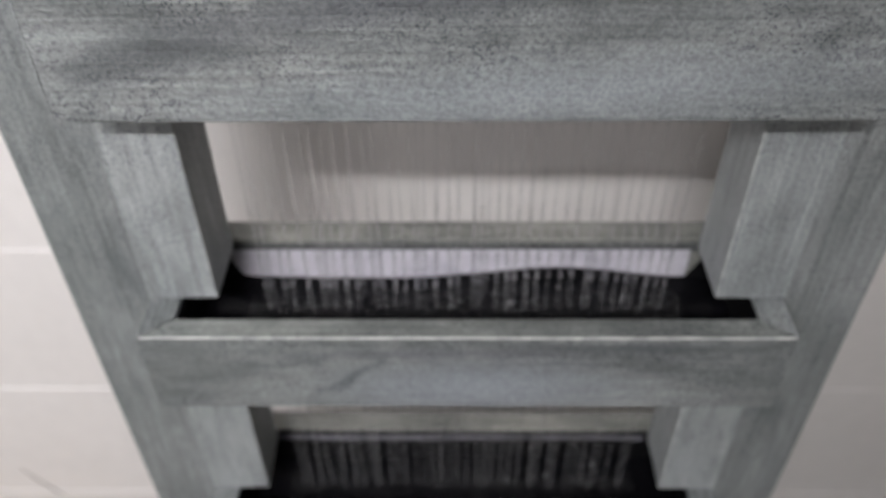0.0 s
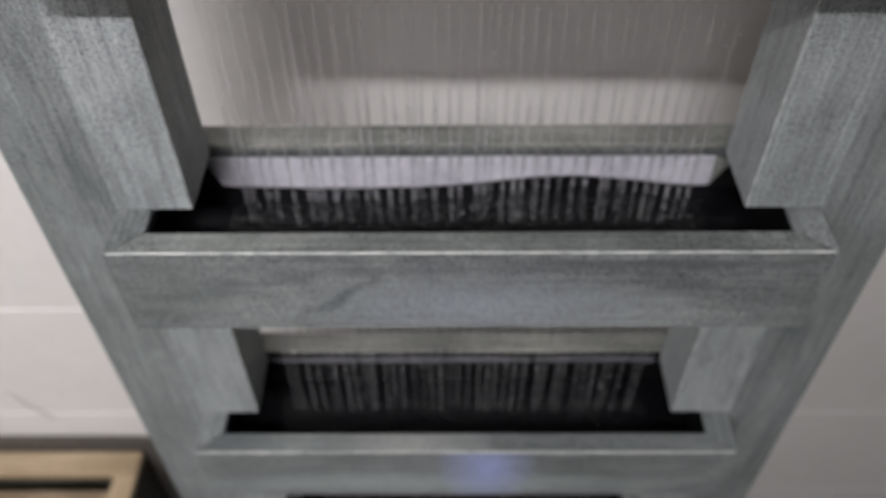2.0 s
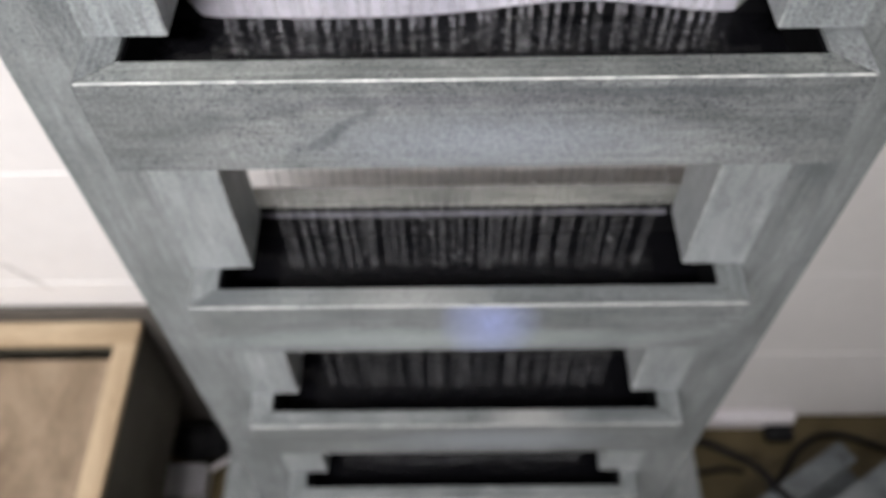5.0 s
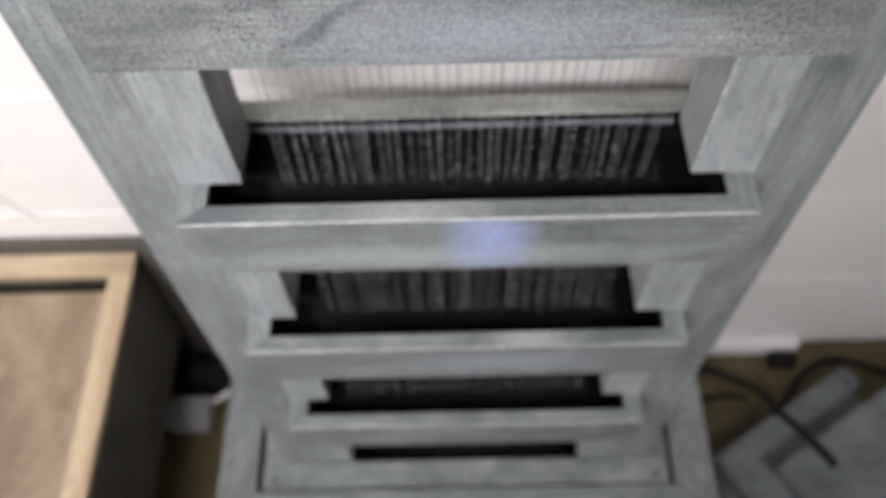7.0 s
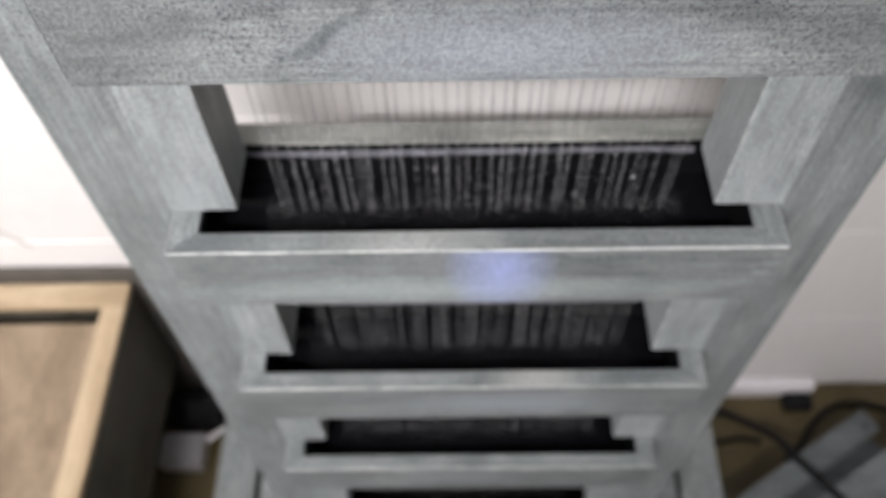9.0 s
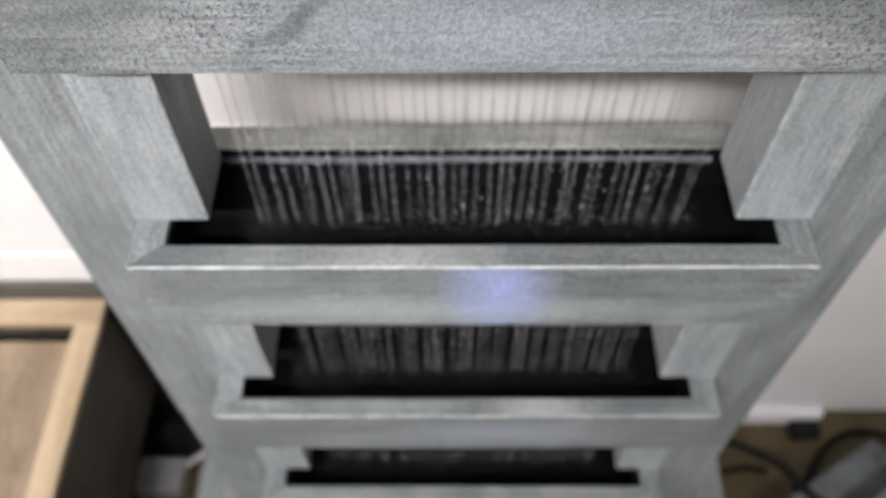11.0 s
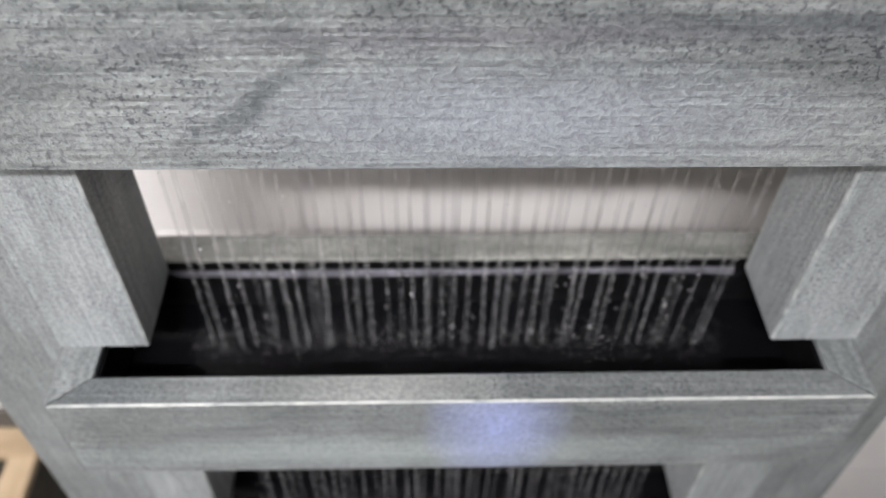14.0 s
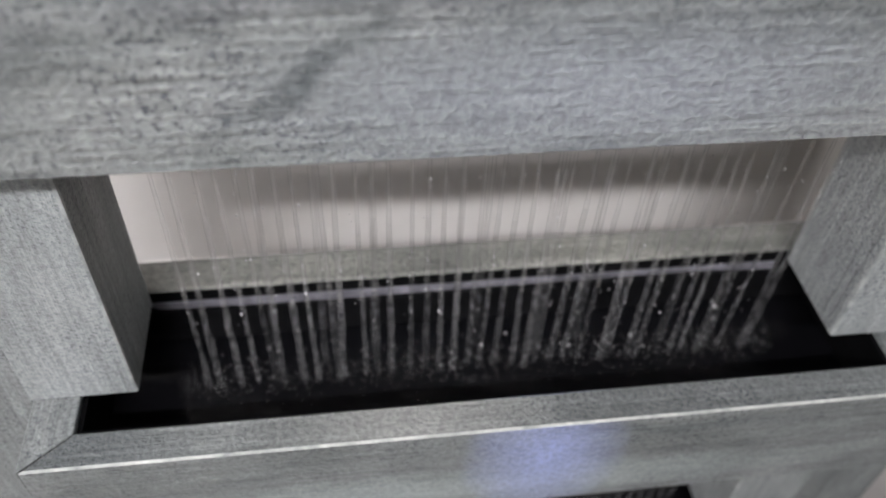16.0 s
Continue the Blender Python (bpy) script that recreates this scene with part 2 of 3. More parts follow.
def water_mat(name, froth, through_share, scale=(300, 300, 90)):
    """Clear water, with a share of froth that scatters light."""
    m, nodes, links, bsdf = material(name)
    bsdf.inputs["Base Color"].default_value = (0.97, 0.98, 1.0, 1)
    bsdf.inputs["Roughness"].default_value = 0.03
    bsdf.inputs["IOR"].default_value = 1.33
    bsdf.inputs["Transmission Weight"].default_value = 1.0
    white = nodes.new("ShaderNodeBsdfDiffuse")
    white.inputs[0].default_value = (0.80, 0.79, 0.82, 1)
    clear = nodes.new("ShaderNodeBsdfTransparent")
    fac = noise_tex(nodes, links, mapped(nodes, links, scale), 1.0, 3, 0.6)
    amount = ramp(nodes, links, fac, [(0.38, grey(froth * 0.1)), (0.62, grey(froth))])
    info = nodes.new("ShaderNodeObjectInfo")
    amount = mix(nodes, links, "MULTIPLY", 1.0, amount, ramp(nodes, links, info.outputs["Random"], [(0.0, grey(0.4)), (1.0, grey(1.4))]))
    a = nodes.new("ShaderNodeMixShader")
    a.inputs[0].default_value = through_share
    links.new(bsdf.outputs[0], a.inputs[1])
    links.new(clear.outputs[0], a.inputs[2])
    b = nodes.new("ShaderNodeMixShader")
    links.new(amount, b.inputs[0])
    links.new(a.outputs[0], b.inputs[1])
    links.new(white.outputs[0], b.inputs[2])
    links.new(b.outputs[0], nodes["Material Output"].inputs["Surface"])
    return m


STREAM_WATER = water_mat("falling water", 0.030, 0.86)
FROTH_WATER = water_mat("breaking water", 0.060, 0.82, (420, 420, 160))
# drops nearly all white, so that glints of lamplight are put into their colour
GLINT_DROP_WATER = water_mat("splash drops with painted glints", 1.0, 0.1, (900, 900, 900))
POOL, pn, pl, pb = material("dark pool water")
pb.inputs["Base Color"].default_value = (0.004, 0.004, 0.005, 1)
pb.inputs["Roughness"].default_value = 0.08
pb.inputs["IOR"].default_value = 1.33
bumped(pn, pl, pb, noise_tex(pn, pl, mapped(pn, pl, (120, 120, 120)), 1.0, 3, 0.6), 0.25, 0.0015)
pb.inputs["Specular IOR Level"].default_value = 0.14


# ---- building helpers ----
def finish(name, bm, mats, parent=None, label=""):
    me = bpy.data.meshes.new(name)
    bmesh.ops.recalc_face_normals(bm, faces=bm.faces)
    bm.to_mesh(me)
    bm.free()
    for m in mats if isinstance(mats, (list, tuple)) else [mats]:
        me.materials.append(m)
    ob = new(name, me)
    if parent is not None:
        ob.parent = parent
    if label:
        ob["label"] = label
    return ob


def part(name, bm, mats, parent, label=""):
    return finish(name, bm, mats, parent, label)


def thing(name, label, category, group="", kind=""):
    ob = new(name)
    ob.empty_display_size = 0.02
    return tagged(ob, label, category, group, kind)


def box(x0, x1, y0, y1, z0, z1, bevel=0.0012, segments=2):
    """A block with softened edges."""
    bm = bmesh.new()
    bmesh.ops.create_cube(bm, size=1.0)
    for v in bm.verts:
        v.co = Vector(((x0 + x1) / 2 + v.co.x * (x1 - x0), (y0 + y1) / 2 + v.co.y * (y1 - y0), (z0 + z1) / 2 + v.co.z * (z1 - z0)))
    if bevel:
        bmesh.ops.bevel(bm, geom=list(bm.edges), offset=bevel, segments=segments, affect="EDGES", profile=0.6)
    return bm


def eased(bm, x, offset=0.0014):
    """Rounds the upright edges of a board on its side at x."""
    edges = [e for e in bm.edges if all(abs(v.co.x - x) < 1e-5 for v in e.verts) and abs(e.verts[0].co.z - e.verts[1].co.z) > 0.01]
    bmesh.ops.bevel(bm, geom=edges, offset=offset, segments=2, affect="EDGES", profile=0.6)
    return bm


def prism(outline, z0, z1, bevel=0.0, worn=None):
    """A board of that outline in plan, from z0 to z1. worn: a test for the bevelled edges that show pale wear (material 1)."""
    bm = bmesh.new()
    low = [bm.verts.new((x, y, z0)) for x, y in outline]
    high = [bm.verts.new((x, y, z1)) for x, y in outline]
    bm.faces.new(low)
    bm.faces.new(high)
    n = len(outline)
    for i in range(n):
        bm.faces.new((low[i], low[(i + 1) % n], high[(i + 1) % n], high[i]))
    bmesh.ops.recalc_face_normals(bm, faces=bm.faces)
    if bevel:
        bmesh.ops.bevel(bm, geom=list(bm.edges), offset=bevel, segments=1, affect="EDGES")
        if worn:
            for f in bm.faces:
                if worn(f.calc_center_median(), f.normal):
                    f.material_index = 1
                elif f.normal.z > 0.9:
                    f.material_index = 2
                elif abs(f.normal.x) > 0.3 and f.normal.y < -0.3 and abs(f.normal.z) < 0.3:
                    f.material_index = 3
    return bm


def rod(points, radius, sides=8, caps=True):
    """A round bar or cable along points."""
    bm = bmesh.new()
    rings = []
    pts = [Vector(p) for p in points]
    for i, p in enumerate(pts):
        d = (pts[min(i + 1, len(pts) - 1)] - pts[max(i - 1, 0)]).normalized()
        side = d.cross(Vector((0, 0, 1)) if abs(d.z) < 0.9 else Vector((1, 0, 0))).normalized()
        up = side.cross(d)
        r = radius[i] if isinstance(radius, (list, tuple)) else radius
        rings.append([bm.verts.new(p + r * (math.cos(a) * side + math.sin(a) * up)) for a in (2 * math.pi * k / sides for k in range(sides))])
    for a, b in zip(rings, rings[1:]):
        for k in range(sides):
            f = bm.faces.new((a[k], a[(k + 1) % sides], b[(k + 1) % sides], b[k]))
            f.smooth = True
    if caps:
        bm.faces.new(rings[0])
        bm.faces.new(rings[-1])
    return bm


def smooth_line(points, steps=8):
    """A soft curve through points."""
    pts = [Vector(p) for p in points]
    pts = [2 * pts[0] - pts[1], *pts, 2 * pts[-1] - pts[-2]]
    out = []
    for a, b, c, d in zip(pts, pts[1:], pts[2:], pts[3:]):
        for k in range(steps):
            t = k / steps
            out.append(0.5 * (2 * b + (c - a) * t + (2 * a - 5 * b + 4 * c - d) * t * t + (3 * b - a - 3 * c + d) * t ** 3))
    return out + [pts[-2]]


def screw(x, y, z, parent, name="screw"):
    bm = bmesh.new()
    bmesh.ops.create_cone(bm, cap_ends=True, segments=14, radius1=0.0042, radius2=0.0036, depth=0.002, matrix=Matrix.Translation((x, y, z + 0.0008)))
    for turn in (0.4, 0.4 + math.pi / 2):
        bmesh.ops.create_cube(bm, size=1.0, matrix=Matrix.Translation((x, y, z + 0.0018)) @ Matrix.Rotation(turn, 4, "Z") @ Matrix.Diagonal((0.005, 0.0009, 0.0008, 1)))
    return part(name, bm, STEEL, parent, "dark steel screw head")


# ---- room ----
WALL_Y = 0.222
room_x0, room_x1, room_y0, room_top = -2.2, 2.2, -3.4, 2.55
tagged(finish("floor", box(room_x0, room_x1, room_y0, WALL_Y, -0.1, 0.0, 0), FLOOR_MAT), "olive brown floor in shade beside a white wall", "floor", kind="structure")
# unseen ceiling and three walls, added pale so that they bounce fill light
tagged(finish("ceiling", box(room_x0, room_x1, room_y0, WALL_Y, room_top, room_top + 0.1, 0), ROOM_PAINT), "unseen plain pale ceiling that closes the room", "ceiling", kind="structure")
tagged(finish("wall_west", box(room_x0 - 0.1, room_x0, room_y0, WALL_Y, 0, room_top, 0), ROOM_PAINT), "unseen plain pale wall that closes the room", "wall", kind="structure")
tagged(finish("wall_east", box(room_x1, room_x1 + 0.1, room_y0, WALL_Y, 0, room_top, 0), ROOM_PAINT), "unseen plain pale wall that closes the room", "wall", kind="structure")
tagged(finish("wall_south", box(room_x0, room_x1, room_y0 - 0.1, room_y0, 0, room_top, 0), ROOM_PAINT), "unseen plain pale wall that closes the room", "wall", kind="structure")
wall = tagged(finish("wall_north", box(room_x0, room_x1, WALL_Y + 0.0013, WALL_Y + 0.15, 0, room_top, 0), MORTAR), "white painted wall with faint level joints", "wall", kind="structure")

# ---- fountain ----
TOPS = {1: 1.222, 2: 0.985, 3: 0.780, 4: 0.577, 5: 0.3755}
HALF_OPEN, HALF_TRAY, HALF_OUT = 0.1485, 0.190, 0.237
POST_D = 0.0475
FRONT, BACK = -0.032, 0.073
LIP, LIP_FRONT, BOARD_H = 0.019, 0.0155, 0.0635
HEIGHT = {1: 0.0925, 2: BOARD_H, 3: BOARD_H, 4: BOARD_H, 5: BOARD_H}
LID_Z = 0.146
fountain = thing("tiered_water_fountain", "tall grey-painted wooden fountain with five stacked troughs", "fountain")
for s in (-1, 1):
    part("post", eased(box(min(s * HALF_TRAY, s * HALF_OUT), max(s * HALF_TRAY, s * HALF_OUT), 0, POST_D, LID_Z, TOPS[1], 0), s * HALF_OUT), POST_PAINT, fountain)


def tray(k):
    """A trough of mitred boards that stands out before and behind the posts, with a black liner in it."""
    z = TOPS[k]
    low = z - HEIGHT[k]
    xo, xi = HALF_TRAY - 0.0006, HALF_TRAY - LIP
    gap = 0.0002
    floor_bm = box(-xi, xi, FRONT + LIP_FRONT, BACK - LIP, low + 0.001, low + 0.007, 0)
    body = part("tray", floor_bm, LINER, fountain, "mitred grey trough with a black liner")
    edge_front = lambda c, n: n.z > 0.3 and n.y < -0.3
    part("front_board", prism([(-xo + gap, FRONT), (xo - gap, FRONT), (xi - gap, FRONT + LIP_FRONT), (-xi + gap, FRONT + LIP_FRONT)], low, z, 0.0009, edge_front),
         [FRONT_PAINT[k], WORN_EDGE, SHADED_LIP_PAINT.get(k, BOARD_PAINT), SEAM_SHADE_PAINT], body)
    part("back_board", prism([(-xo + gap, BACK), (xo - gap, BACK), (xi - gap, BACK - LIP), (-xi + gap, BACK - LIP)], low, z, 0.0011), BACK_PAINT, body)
    for s in (-1, 1):
        part("end_board", prism([(s * xo, FRONT + gap), (s * xo, BACK - gap), (s * xi, BACK - LIP - gap), (s * xi, FRONT + LIP_FRONT + gap)], low, z, 0.0004),
             DEPTH_PAINT, body)
        for y0, y1 in ((FRONT + 0.0012, FRONT + LIP_FRONT - 0.001), (BACK - 0.0012, BACK - LIP + 0.001)):
            seam = prism([(s * (xo - 0.0014), y0), (s * (xi + 0.0008), y1), (s * (xi + 0.0005), y1), (s * (xo - 0.0017), y0)], low + 0.002, z - 0.0004)
            part("mitre_seam", seam, JOINT, body)
    # the lining sheet on the back board, white in the second tray and darker elsewhere, and the black liner that sags
    # before it
    sheet_top = z - (0.009 if k == 2 else 0.0074)
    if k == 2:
        # strip that paints the inner face's shade, with some dirt, over the back board
        part("grime_band", box(-xi + 0.001, xi - 0.001, BACK - LIP - 0.0003, BACK - LIP - 0.00005, z - 0.0105, z - 0.0035, 0), SEAM_SHADE_PAINT, body, "dark band painting shade and grime above the lining")
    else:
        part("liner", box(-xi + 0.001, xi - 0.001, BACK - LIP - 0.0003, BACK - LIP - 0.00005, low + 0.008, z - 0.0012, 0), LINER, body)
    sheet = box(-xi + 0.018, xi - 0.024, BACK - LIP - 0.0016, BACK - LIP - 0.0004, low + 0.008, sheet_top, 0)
    part("lining_sheet", sheet, WHITE_LINING if k == 2 else DARKER_LINING, body, "lining sheet behind the liner")
    rng = random.Random(20 + k)
    phase, swing = rng.uniform(0, 6), rng.uniform(0.0006, 0.0014)
    bm = bmesh.new()
    rows = []
    n = 60
    for i in range(n + 1):
        x = -xi + 0.0008 + (2 * xi - 0.0016) * i / n
        if k == 2:
            top = z - 0.0315 + 0.0085 * math.exp(-((x - 0.062) / 0.055) ** 2) + 0.001 * math.sin(31 * x)
        else:
            top = z - 0.0100 - 0.003 * abs(x / xi) ** 2 + swing * math.sin(26 * x + phase)
        rise = max(0.0, (abs(x) - (xi - 0.024)) / 0.024)
        top = top + (z - 0.004 - top) * min(1.0, rise * 1.6)
        y = BACK - LIP - 0.0028 - 0.0006 * math.sin(40 * x + phase)
        rows.append([bm.verts.new((x, y + 0.0008, top)), bm.verts.new((x, y - 0.0008, top - 0.0008)), bm.verts.new((x, y - 0.002, low + 0.007)), bm.verts.new((x, y + 0.0008, low + 0.007))])
    for a, b in zip(rows, rows[1:]):
        for j in range(4):
            bm.faces.new((a[j], a[(j + 1) % 4], b[(j + 1) % 4], b[j]))
    bm.faces.new(rows[0])
    bm.faces.new(rows[-1])
    part("liner", bm, LINER, body, "black liner with a wavy edge")
    for s in (-1, 1):
        part("liner", box(min(s * xi, s * (xi - 0.002)), max(s * xi, s * (xi - 0.002)), FRONT + LIP_FRONT + 0.0003, BACK - LIP - 0.004, low + 0.007, z - 0.003, 0), LINER, body)
    part("liner", box(-xi + 0.0022, xi - 0.0022, FRONT + LIP_FRONT + 0.0003, FRONT + LIP_FRONT + 0.002, low + 0.007, z - 0.0025, 0), LINER, body)
    return body


for k in TOPS:
    tray(k)
for k in (2, 3, 4, 5, 6):
    z0 = TOPS[k] if k < 6 else LID_Z
    z1 = TOPS[k - 1] - HEIGHT[k - 1]
    for s in (-1, 1):
        a, b = sorted((s * HALF_OPEN, s * HALF_TRAY))
        bm = eased(box(a, b, 0.0001, POST_D - 0.0001, z0 + 0.0006, z1 - 0.0003, 0), s * HALF_OPEN)
        for f in bm.faces:
            if f.normal.y < -0.2 and abs(f.normal.x) > 0.2:
                f.material_index = 1
        part("spacer", bm, [SPACER_PAINT, RUBBED_BRIGHT_EDGE], fountain, "short grey spacer board with lightened colour")

# ---- the base that the posts stand in ----
base = thing("fountain_base", "wide grey-painted wooden basin under the fountain", "basin")
BX, BY0, BY1, RIM = 0.322, -0.090, 0.131, 0.050
RIM_Z = 0.154
for s in (-1, 1):
    part("rim_board", prism([(s * BX, BY0), (s * BX, BY1), (s * (BX - RIM), BY1 - RIM), (s * (BX - RIM), BY0 + RIM)], RIM_Z - 0.019, RIM_Z, 0.0012), DEPTH_PAINT, base)
    a, b = sorted((s * (BX - 0.008), s * (BX - 0.027)))
    part("side_board", box(a, b, BY0 + 0.028, BY1 - 0.028, 0.0, RIM_Z - 0.0195), DEPTH_PAINT, base)
for y0, y1, s in ((BY0, BY0 + RIM, 1), (BY1, BY1 - RIM, -1)):
    part("rim_board", prism([(-BX + 0.0006, y0), (BX - 0.0006, y0), (BX - RIM - 0.0006, y1), (-BX + RIM + 0.0006, y1)], RIM_Z - 0.019, RIM_Z, 0.0012), BOARD_PAINT, base)
    a, b = sorted((y0 + s * 0.008, y0 + s * 0.027))
    part("side_board", box(-BX + 0.008, BX - 0.008, a, b, 0.0, RIM_Z - 0.0195), BOARD_PAINT, base)
part("basin_liner", box(-BX + 0.03, BX - 0.03, BY0 + 0.03, BY1 - 0.03, 0.0, 0.09, 0), LINER, base, "black basin liner")
lx, ly0, ly1 = BX - RIM - 0.006, BY0 + RIM + 0.003, BY1 - RIM - 0.004
part("lid", box(-lx, lx, ly0, -0.0005, LID_Z - 0.014, LID_Z), BOARD_PAINT, base, "grey slotted lid")
part("lid_back", box(-lx, lx, POST_D + 0.0005, ly1, LID_Z - 0.014, LID_Z), BOARD_PAINT, base)
for s in (-1, 1):
    a, b = sorted((s * (HALF_OPEN + 0.002), s * lx))
    part("lid_end", box(a, b, 0.0002, POST_D - 0.0002, LID_Z - 0.014, LID_Z - 0.0006), BOARD_PAINT, base)
    screw(s * (lx - 0.017), ly0 + 0.012, LID_Z, base)

# ---- falling water ----
WATER_DOWN = 0.030
STREAMS = 38
rng = random.Random(5)
for k in (2, 3, 4, 5, 6):
    pool_z = TOPS[k] - WATER_DOWN if k < 6 else 0.0905
    top_z = TOPS[k - 1] - HEIGHT[k - 1] + 0.0015
    curtain = thing("water_curtain", "row of thin clear water streams falling into a dark trough", "water", "water curtains between the troughs")
    xi = HALF_TRAY - LIP - 0.003
    if k < 6:
        bm = bmesh.new()
        bmesh.ops.create_grid(bm, x_segments=90, y_segments=18, size=0.5)
        for v in bm.verts:
            x, y = v.co.x * 2 * xi, 0.0205 + v.co.y * (BACK - FRONT - 2 * LIP - 0.010)
            near = math.exp(-((y - 0.02) / 0.014) ** 2) if abs(x) < 0.135 else 0.25 * math.exp(-((y - 0.02) / 0.02) ** 2)
            v.co = (x, y, pool_z + 0.0013 * near * noise.noise((x * 160, y * 160, k)))
        for f in bm.faces:
            f.smooth = True
        part("pool", bm, POOL, curtain, "dark rippled water")
    for i in range(STREAMS + 9):
        x0 = -0.1265 + 0.253 * i / (STREAMS - 1) + rng.uniform(-0.0013, 0.0013)
        y0 = 0.0205 + rng.uniform(-0.0015, 0.0015)
        if i >= STREAMS:
            x0, y0 = -0.09 + 0.022 * (i - STREAMS) + rng.uniform(-0.008, 0.008), rng.uniform(0.027, 0.033)
        wob = rng.uniform(0, 90)
        drift = rng.uniform(-0.0025, 0.0025)
        stout = rng.uniform(0.75, 1.15)
        pts, rad = [], []
        n = 44
        for j in range(n + 1):
            t = j / n
            z = top_z + (pool_z - 0.002 - top_z) * t
            loose = max(0.0, t - 0.25) / 0.75
            pts.append((x0 + drift * t * t + 0.0005 * loose * noise.noise((wob, t * 9, 1.0)), y0 + 0.0005 * loose * noise.noise((wob, t * 9, 5.0)), z))
            bead = noise.noise((wob, t * 22, 9.0))
            rad.append(max(0.0005, stout * (0.00095 + 0.00075 * loose) + 0.0005 * loose * bead))
        bm = rod(pts, rad, 8)
        split = top_z + (pool_z - top_z) * rng.uniform(0.38, 0.55)
        for f in bm.faces:
            f.material_index = 1 if i < STREAMS and f.calc_center_median().z < split else 0
        part("stream", bm, [STREAM_WATER, FROTH_WATER], curtain).visible_shadow = False  # clear water lets the light through
    # white beads on the streams that paint glints, drawn out by their fall, and a fine spray where they strike the pool
    corners, sides = [], []
    for i in range(2600):
        if i < 430:
            x = -0.1265 + 0.253 * rng.randrange(STREAMS) / (STREAMS - 1) + rng.gauss(0, 0.0011)
            h = rng.uniform(0.0, 0.97) * (top_z - pool_z)
            y = 0.0205 + rng.gauss(0, 0.0018)
            r = rng.uniform(0.00018, 0.00040) * (1.6 if i % 7 == 0 else 1.0)
            tall = rng.uniform(1.0, 2.4)
        else:
            x, y = rng.uniform(-0.137, 0.137), 0.0205 + rng.gauss(0, 0.0055)
            h = abs(rng.gauss(0, 0.0055))
            r, tall = rng.uniform(0.00007, 0.00019), 1.4
        first = len(corners)
        z = pool_z + 0.0006 + h
        corners += [(x + r, y, z), (x, y + r, z), (x - r, y, z), (x, y - r, z), (x, y, z + r * tall), (x, y, z - r * tall)]
        for c in range(4):
            sides += [(first + c, first + (c + 1) % 4, first + 4), (first + (c + 1) % 4, first + c, first + 5)]
    me = bpy.data.meshes.new("splash_drop")
    me.from_pydata(corners, [], sides)
    me.shade_smooth()
    me.materials.append(GLINT_DROP_WATER)
    drops = new("splash_drop", me)
    drops.parent = curtain
    tagged(drops, "tiny splashing drops and painted white glints", kind="stuff")

# ---- box of bare wood beside the fountain ----
crate = thing("wooden_crate", "bare pine box with a recessed plywood top and dark sides", "box")
CX1, CX0, CY1, CY0, CZ = -0.406, -0.80, 0.211, -0.33, 0.346
CB = 0.14
RW = 0.028
part("side_panel", box(CX1 - 0.018, CX1 - 0.0015, CY0 + 0.002, CY1 - 0.002, CB, CZ - 0.012), DARK_SIDE, crate, "dark brown side")
part("side_panel", box(CX0 + 0.0015, CX0 + 0.018, CY0 + 0.002, CY1 - 0.002, CB, CZ - 0.012), DARK_SIDE, crate, "dark brown side")
part("end_panel", box(CX0 + 0.0185, CX1 - 0.0185, CY0 + 0.002, CY0 + 0.018, CB, CZ - 0.012), DARK_SIDE, crate, "dark brown end")
part("end_panel", box(CX0 + 0.0185, CX1 - 0.0185, CY1 - 0.018, CY1 - 0.002, CB, CZ - 0.012), DARK_SIDE, crate, "dark brown end")
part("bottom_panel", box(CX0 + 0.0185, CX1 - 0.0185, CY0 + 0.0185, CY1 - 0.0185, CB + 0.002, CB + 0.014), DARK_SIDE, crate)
part("frame_rail", box(CX0, CX1, CY1 - RW - 0.004, CY1, CZ - 0.0118, CZ, 0.002), PINE_CROSS, crate)
part("frame_rail", box(CX0, CX1, CY0, CY0 + RW, CZ - 0.0118, CZ, 0.002), PINE_CROSS, crate)
part("frame_stile", box(CX1 - RW, CX1, CY0 + RW + 0.0004, CY1 - RW - 0.0044, CZ - 0.0118, CZ - 0.0003, 0.002), PINE, crate)
part("frame_stile", box(CX0, CX0 + RW, CY0 + RW + 0.0004, CY1 - RW - 0.0044, CZ - 0.0118, CZ - 0.0003, 0.002), PINE, crate)
part("top_panel", box(CX0 + 0.02, CX1 - 0.02, CY0 + 0.02, CY1 - 0.041, CZ - 0.038, CZ - 0.028, 0), PLYWOOD, crate, "recessed plywood panel")
for x in (CX0 + 0.05, CX1 - 0.09):
    for y in (CY0 + 0.05, CY1 - 0.06):
        part("foot", box(x - 0.02, x + 0.02, y - 0.02, y + 0.02, 0, CB), DARK_SIDE, crate)

tagged(finish("leaning_board", box(-1.1, -0.33, WALL_Y - 0.0085, WALL_Y - 0.0015, 0.0, 0.370, 0.002), GREY_SLAB), "dark grey board standing against the white wall", "board")

# ---- white strip, adapter and cables on the floor ----
strip = thing("power_strip", "white plastic strip lying on the floor against the wall", "power strip")
part("strip_body", box(0.26, 0.530, WALL_Y - 0.021, WALL_Y - 0.002, 0.0, 0.033, 0.004, 3), WHITE_PLASTIC, strip)
part("plug", box(0.484, 0.526, WALL_Y - 0.046, WALL_Y - 0.0215, 0.0, 0.018, 0.003), BLACK_PLASTIC, strip, "black plug")

adapter = thing("power_adapter", "white power adapter with a white cord on the floor", "adapter")
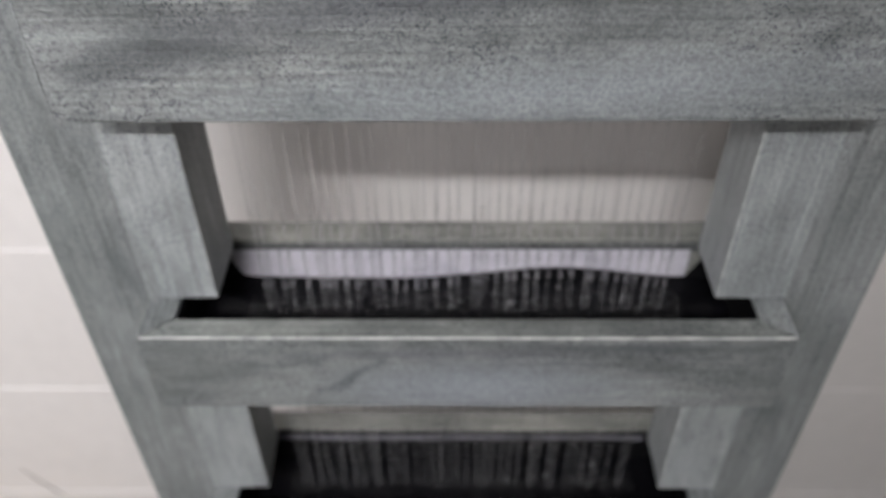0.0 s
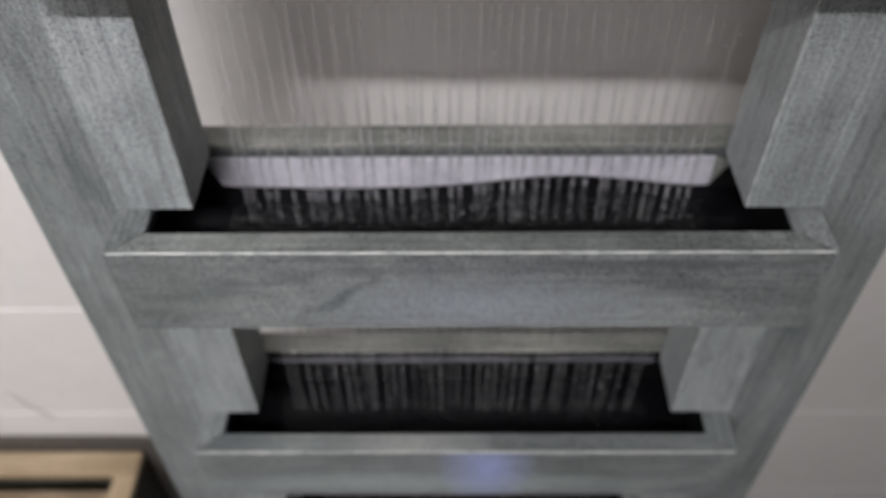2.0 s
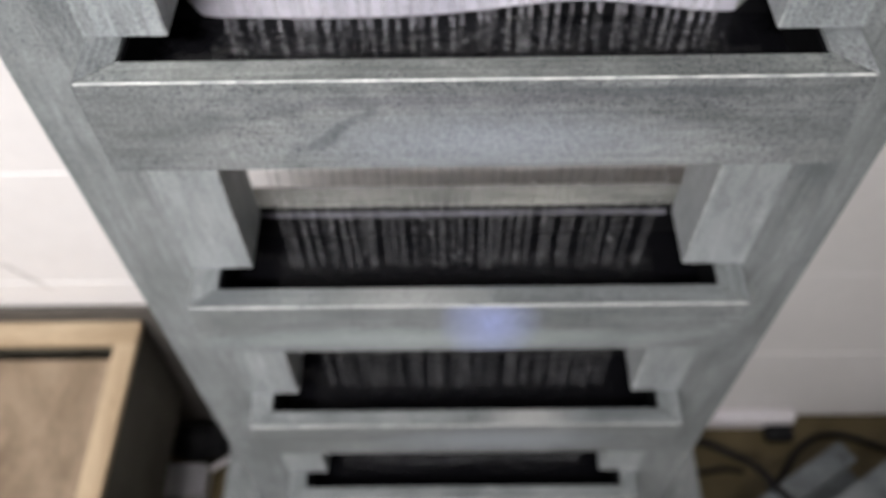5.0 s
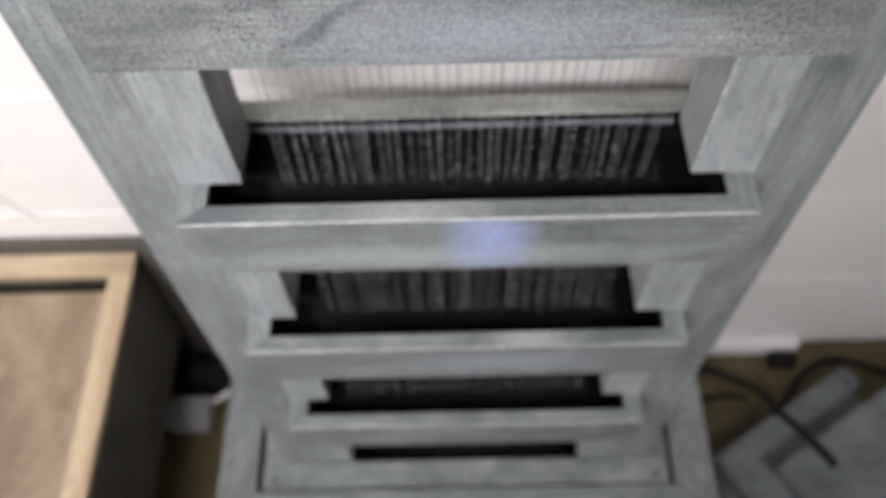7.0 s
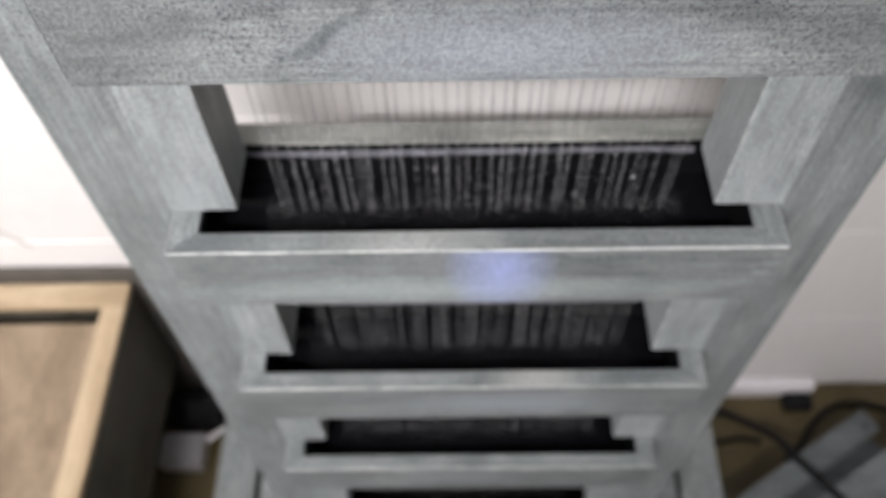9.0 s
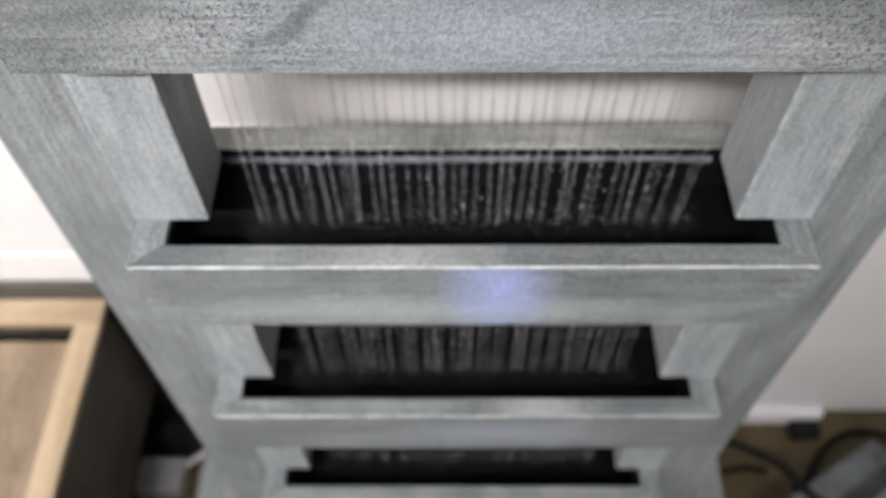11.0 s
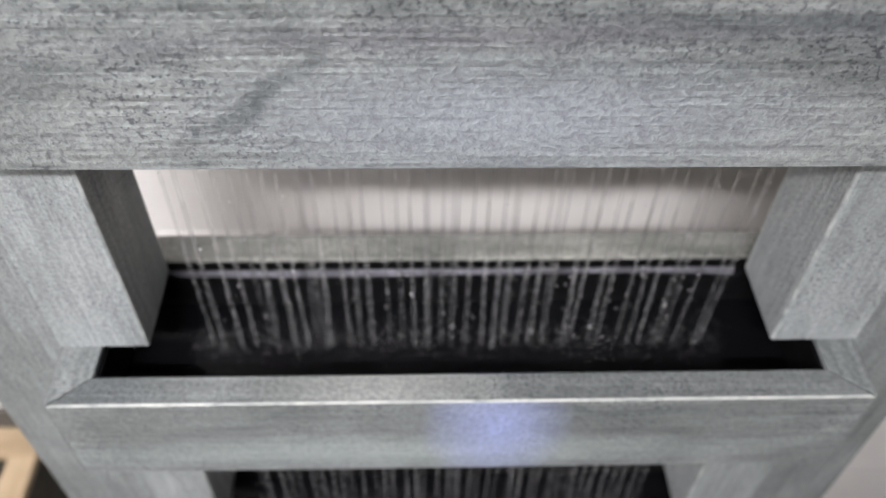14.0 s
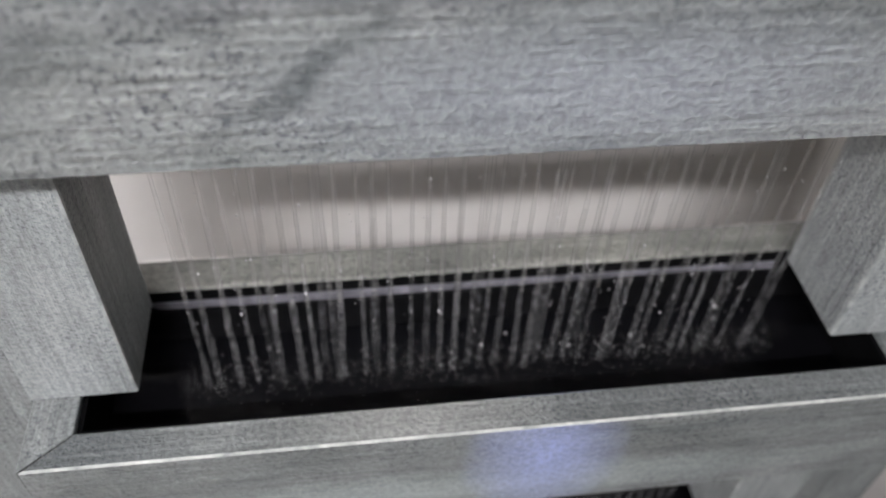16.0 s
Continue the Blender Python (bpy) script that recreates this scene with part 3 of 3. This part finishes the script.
part("adapter_body", box(-0.448, -0.386, 0.090, 0.140, 0.0, 0.032, 0.004, 3), SHADED_WHITE_PLASTIC, adapter)
for i in range(3):
    part("ridge", box(-0.4475, -0.3865, 0.102 + i * 0.011, 0.105 + i * 0.011, 0.0321, 0.0335, 0), SHADED_WHITE_PLASTIC, adapter)
part("cord", rod(smooth_line([(-0.386, 0.132, 0.018), (-0.374, 0.142, 0.018), (-0.357, 0.154, 0.018), (-0.335, 0.172, 0.006), (-0.26, 0.185, 0.005), (-0.1, 0.19, 0.005)]), 0.0045), WHITE_PLASTIC, adapter, "white cord")


def cable(points, radius=0.0045):
    return tagged(finish("cable", rod(smooth_line(points), radius), BLACK_PLASTIC), "black power cable lying across the floor", "cable", "floor cables")


cable([(0.20, 0.205, 0.006), (0.30, 0.195, 0.006), (0.382, 0.177, 0.006), (0.430, 0.150, 0.012), (0.444, 0.112, 0.060), (0.449, 0.073, 0.092), (0.474, 0.028, 0.110), (0.50, -0.01, 0.110)], 0.0055)
cable([(0.335, 0.13, 0.005), (0.374, 0.128, 0.005), (0.410, 0.133, 0.005), (0.440, 0.128, 0.005)], 0.004)
cable([(0.470, 0.100, 0.005), (0.497, 0.122, 0.005), (0.528, 0.160, 0.006), (0.560, 0.182, 0.006), (0.587, 0.187, 0.006), (0.620, 0.182, 0.006), (0.70, 0.15, 0.006)])

# a crumpled black cloth on the floor behind the box
bm = bmesh.new()
bmesh.ops.create_icosphere(bm, subdivisions=4, radius=1.0)
for v in bm.verts:
    d = 1 + 0.35 * noise.noise(v.co * 2.2) + 0.14 * noise.noise(v.co * 6.0)
    v.co = Vector((-0.405 + 0.062 * v.co.x * d, 0.178 + 0.026 * v.co.y * d, max(0.0, 0.020 + 0.040 * v.co.z * d)))
for f in bm.faces:
    f.smooth = True
tagged(finish("black_cloth", bm, BLACK_PLASTIC), "crumpled black cloth bundle on the floor by the wall", "cloth")

part("crack", rod([(-0.537, WALL_Y + 0.0002, 0.468), (-0.528, WALL_Y + 0.0002, 0.452), (-0.522, WALL_Y + 0.0002, 0.44), (-0.512, WALL_Y + 0.0002, 0.425), (-0.500, WALL_Y + 0.0002, 0.405)], [0.0004, 0.0011, 0.0009, 0.0012, 0.0005], 6), GREY_SLAB, wall, "hairline crack")

# ---- grey unit that stands askew ----
unit = thing("spare_basin", "grey-painted wooden basin unit standing askew with dark recess", "basin")
UA = radians(31.8)
turned = Matrix.Translation((0.347, 0.013, 0)) @ Matrix.Rotation(UA, 4, "Z")


def unit_box(name, u0, u1, v0, v1, z0, z1, mat, label="", bevel=0.0014):
    """A board of the askew unit: u along its long side, v towards the room."""
    bm = box(u0, u1, -v1, -v0, z0, z1, bevel)
    bm.transform(turned)
    return part(name, bm, mat, unit, label)


unit_box("rim_board", 0, 0.252, 0, 0.034, 0.066, 0.085, SHADED_GREY_PAINT)
unit_box("rim_board", 0, 0.055, 0.0344, 0.30, 0.066, 0.085, SHADED_GREY_PAINT)
unit_box("side_board", 0.006, 0.246, 0.006, 0.022, 0, 0.0655, SHADED_GREY_PAINT)
unit_box("side_board", 0.006, 0.022, 0.0224, 0.30, 0, 0.0655, SHADED_GREY_PAINT)
unit_box("basin_liner", 0.056, 0.245, 0.035, 0.30, 0, 0.049, LINER, "black liner", 0)
# board added in the gap so that it reads dark grey, not black
unit_box("ledge", 0.0565, 0.244, 0.0345, 0.0575, 0.0495, 0.062, SHADED_GREY_PAINT, "grey filler board that tones the gap")
unit_box("lid", 0.0565, 0.42, 0.058, 0.36, 0.05, 0.104, SHADED_GREY_PAINT, "grey raised lid")
for u, v in ((0.025, 0.050), (0.236, 0.020)):
    p = turned @ Vector((u, -v, 0.085))
    screw(p.x, p.y, p.z, unit)

# ---- courses of the wall behind ----
COURSE, SEAM = 0.2032, 0.005
JOINT_Z = 0.828
z = JOINT_Z - math.floor(JOINT_Z / COURSE) * COURSE - COURSE
while z < 1.75:
    z0, z1 = max(z, 0.0) + SEAM / 2, z + COURSE - SEAM / 2
    if z1 - z0 > 0.02:
        part("course", box(-1.6, 1.6, WALL_Y, WALL_Y + 0.006, z0, z1, 0.0012, 1), WALL_PAINT, wall)
    z += COURSE
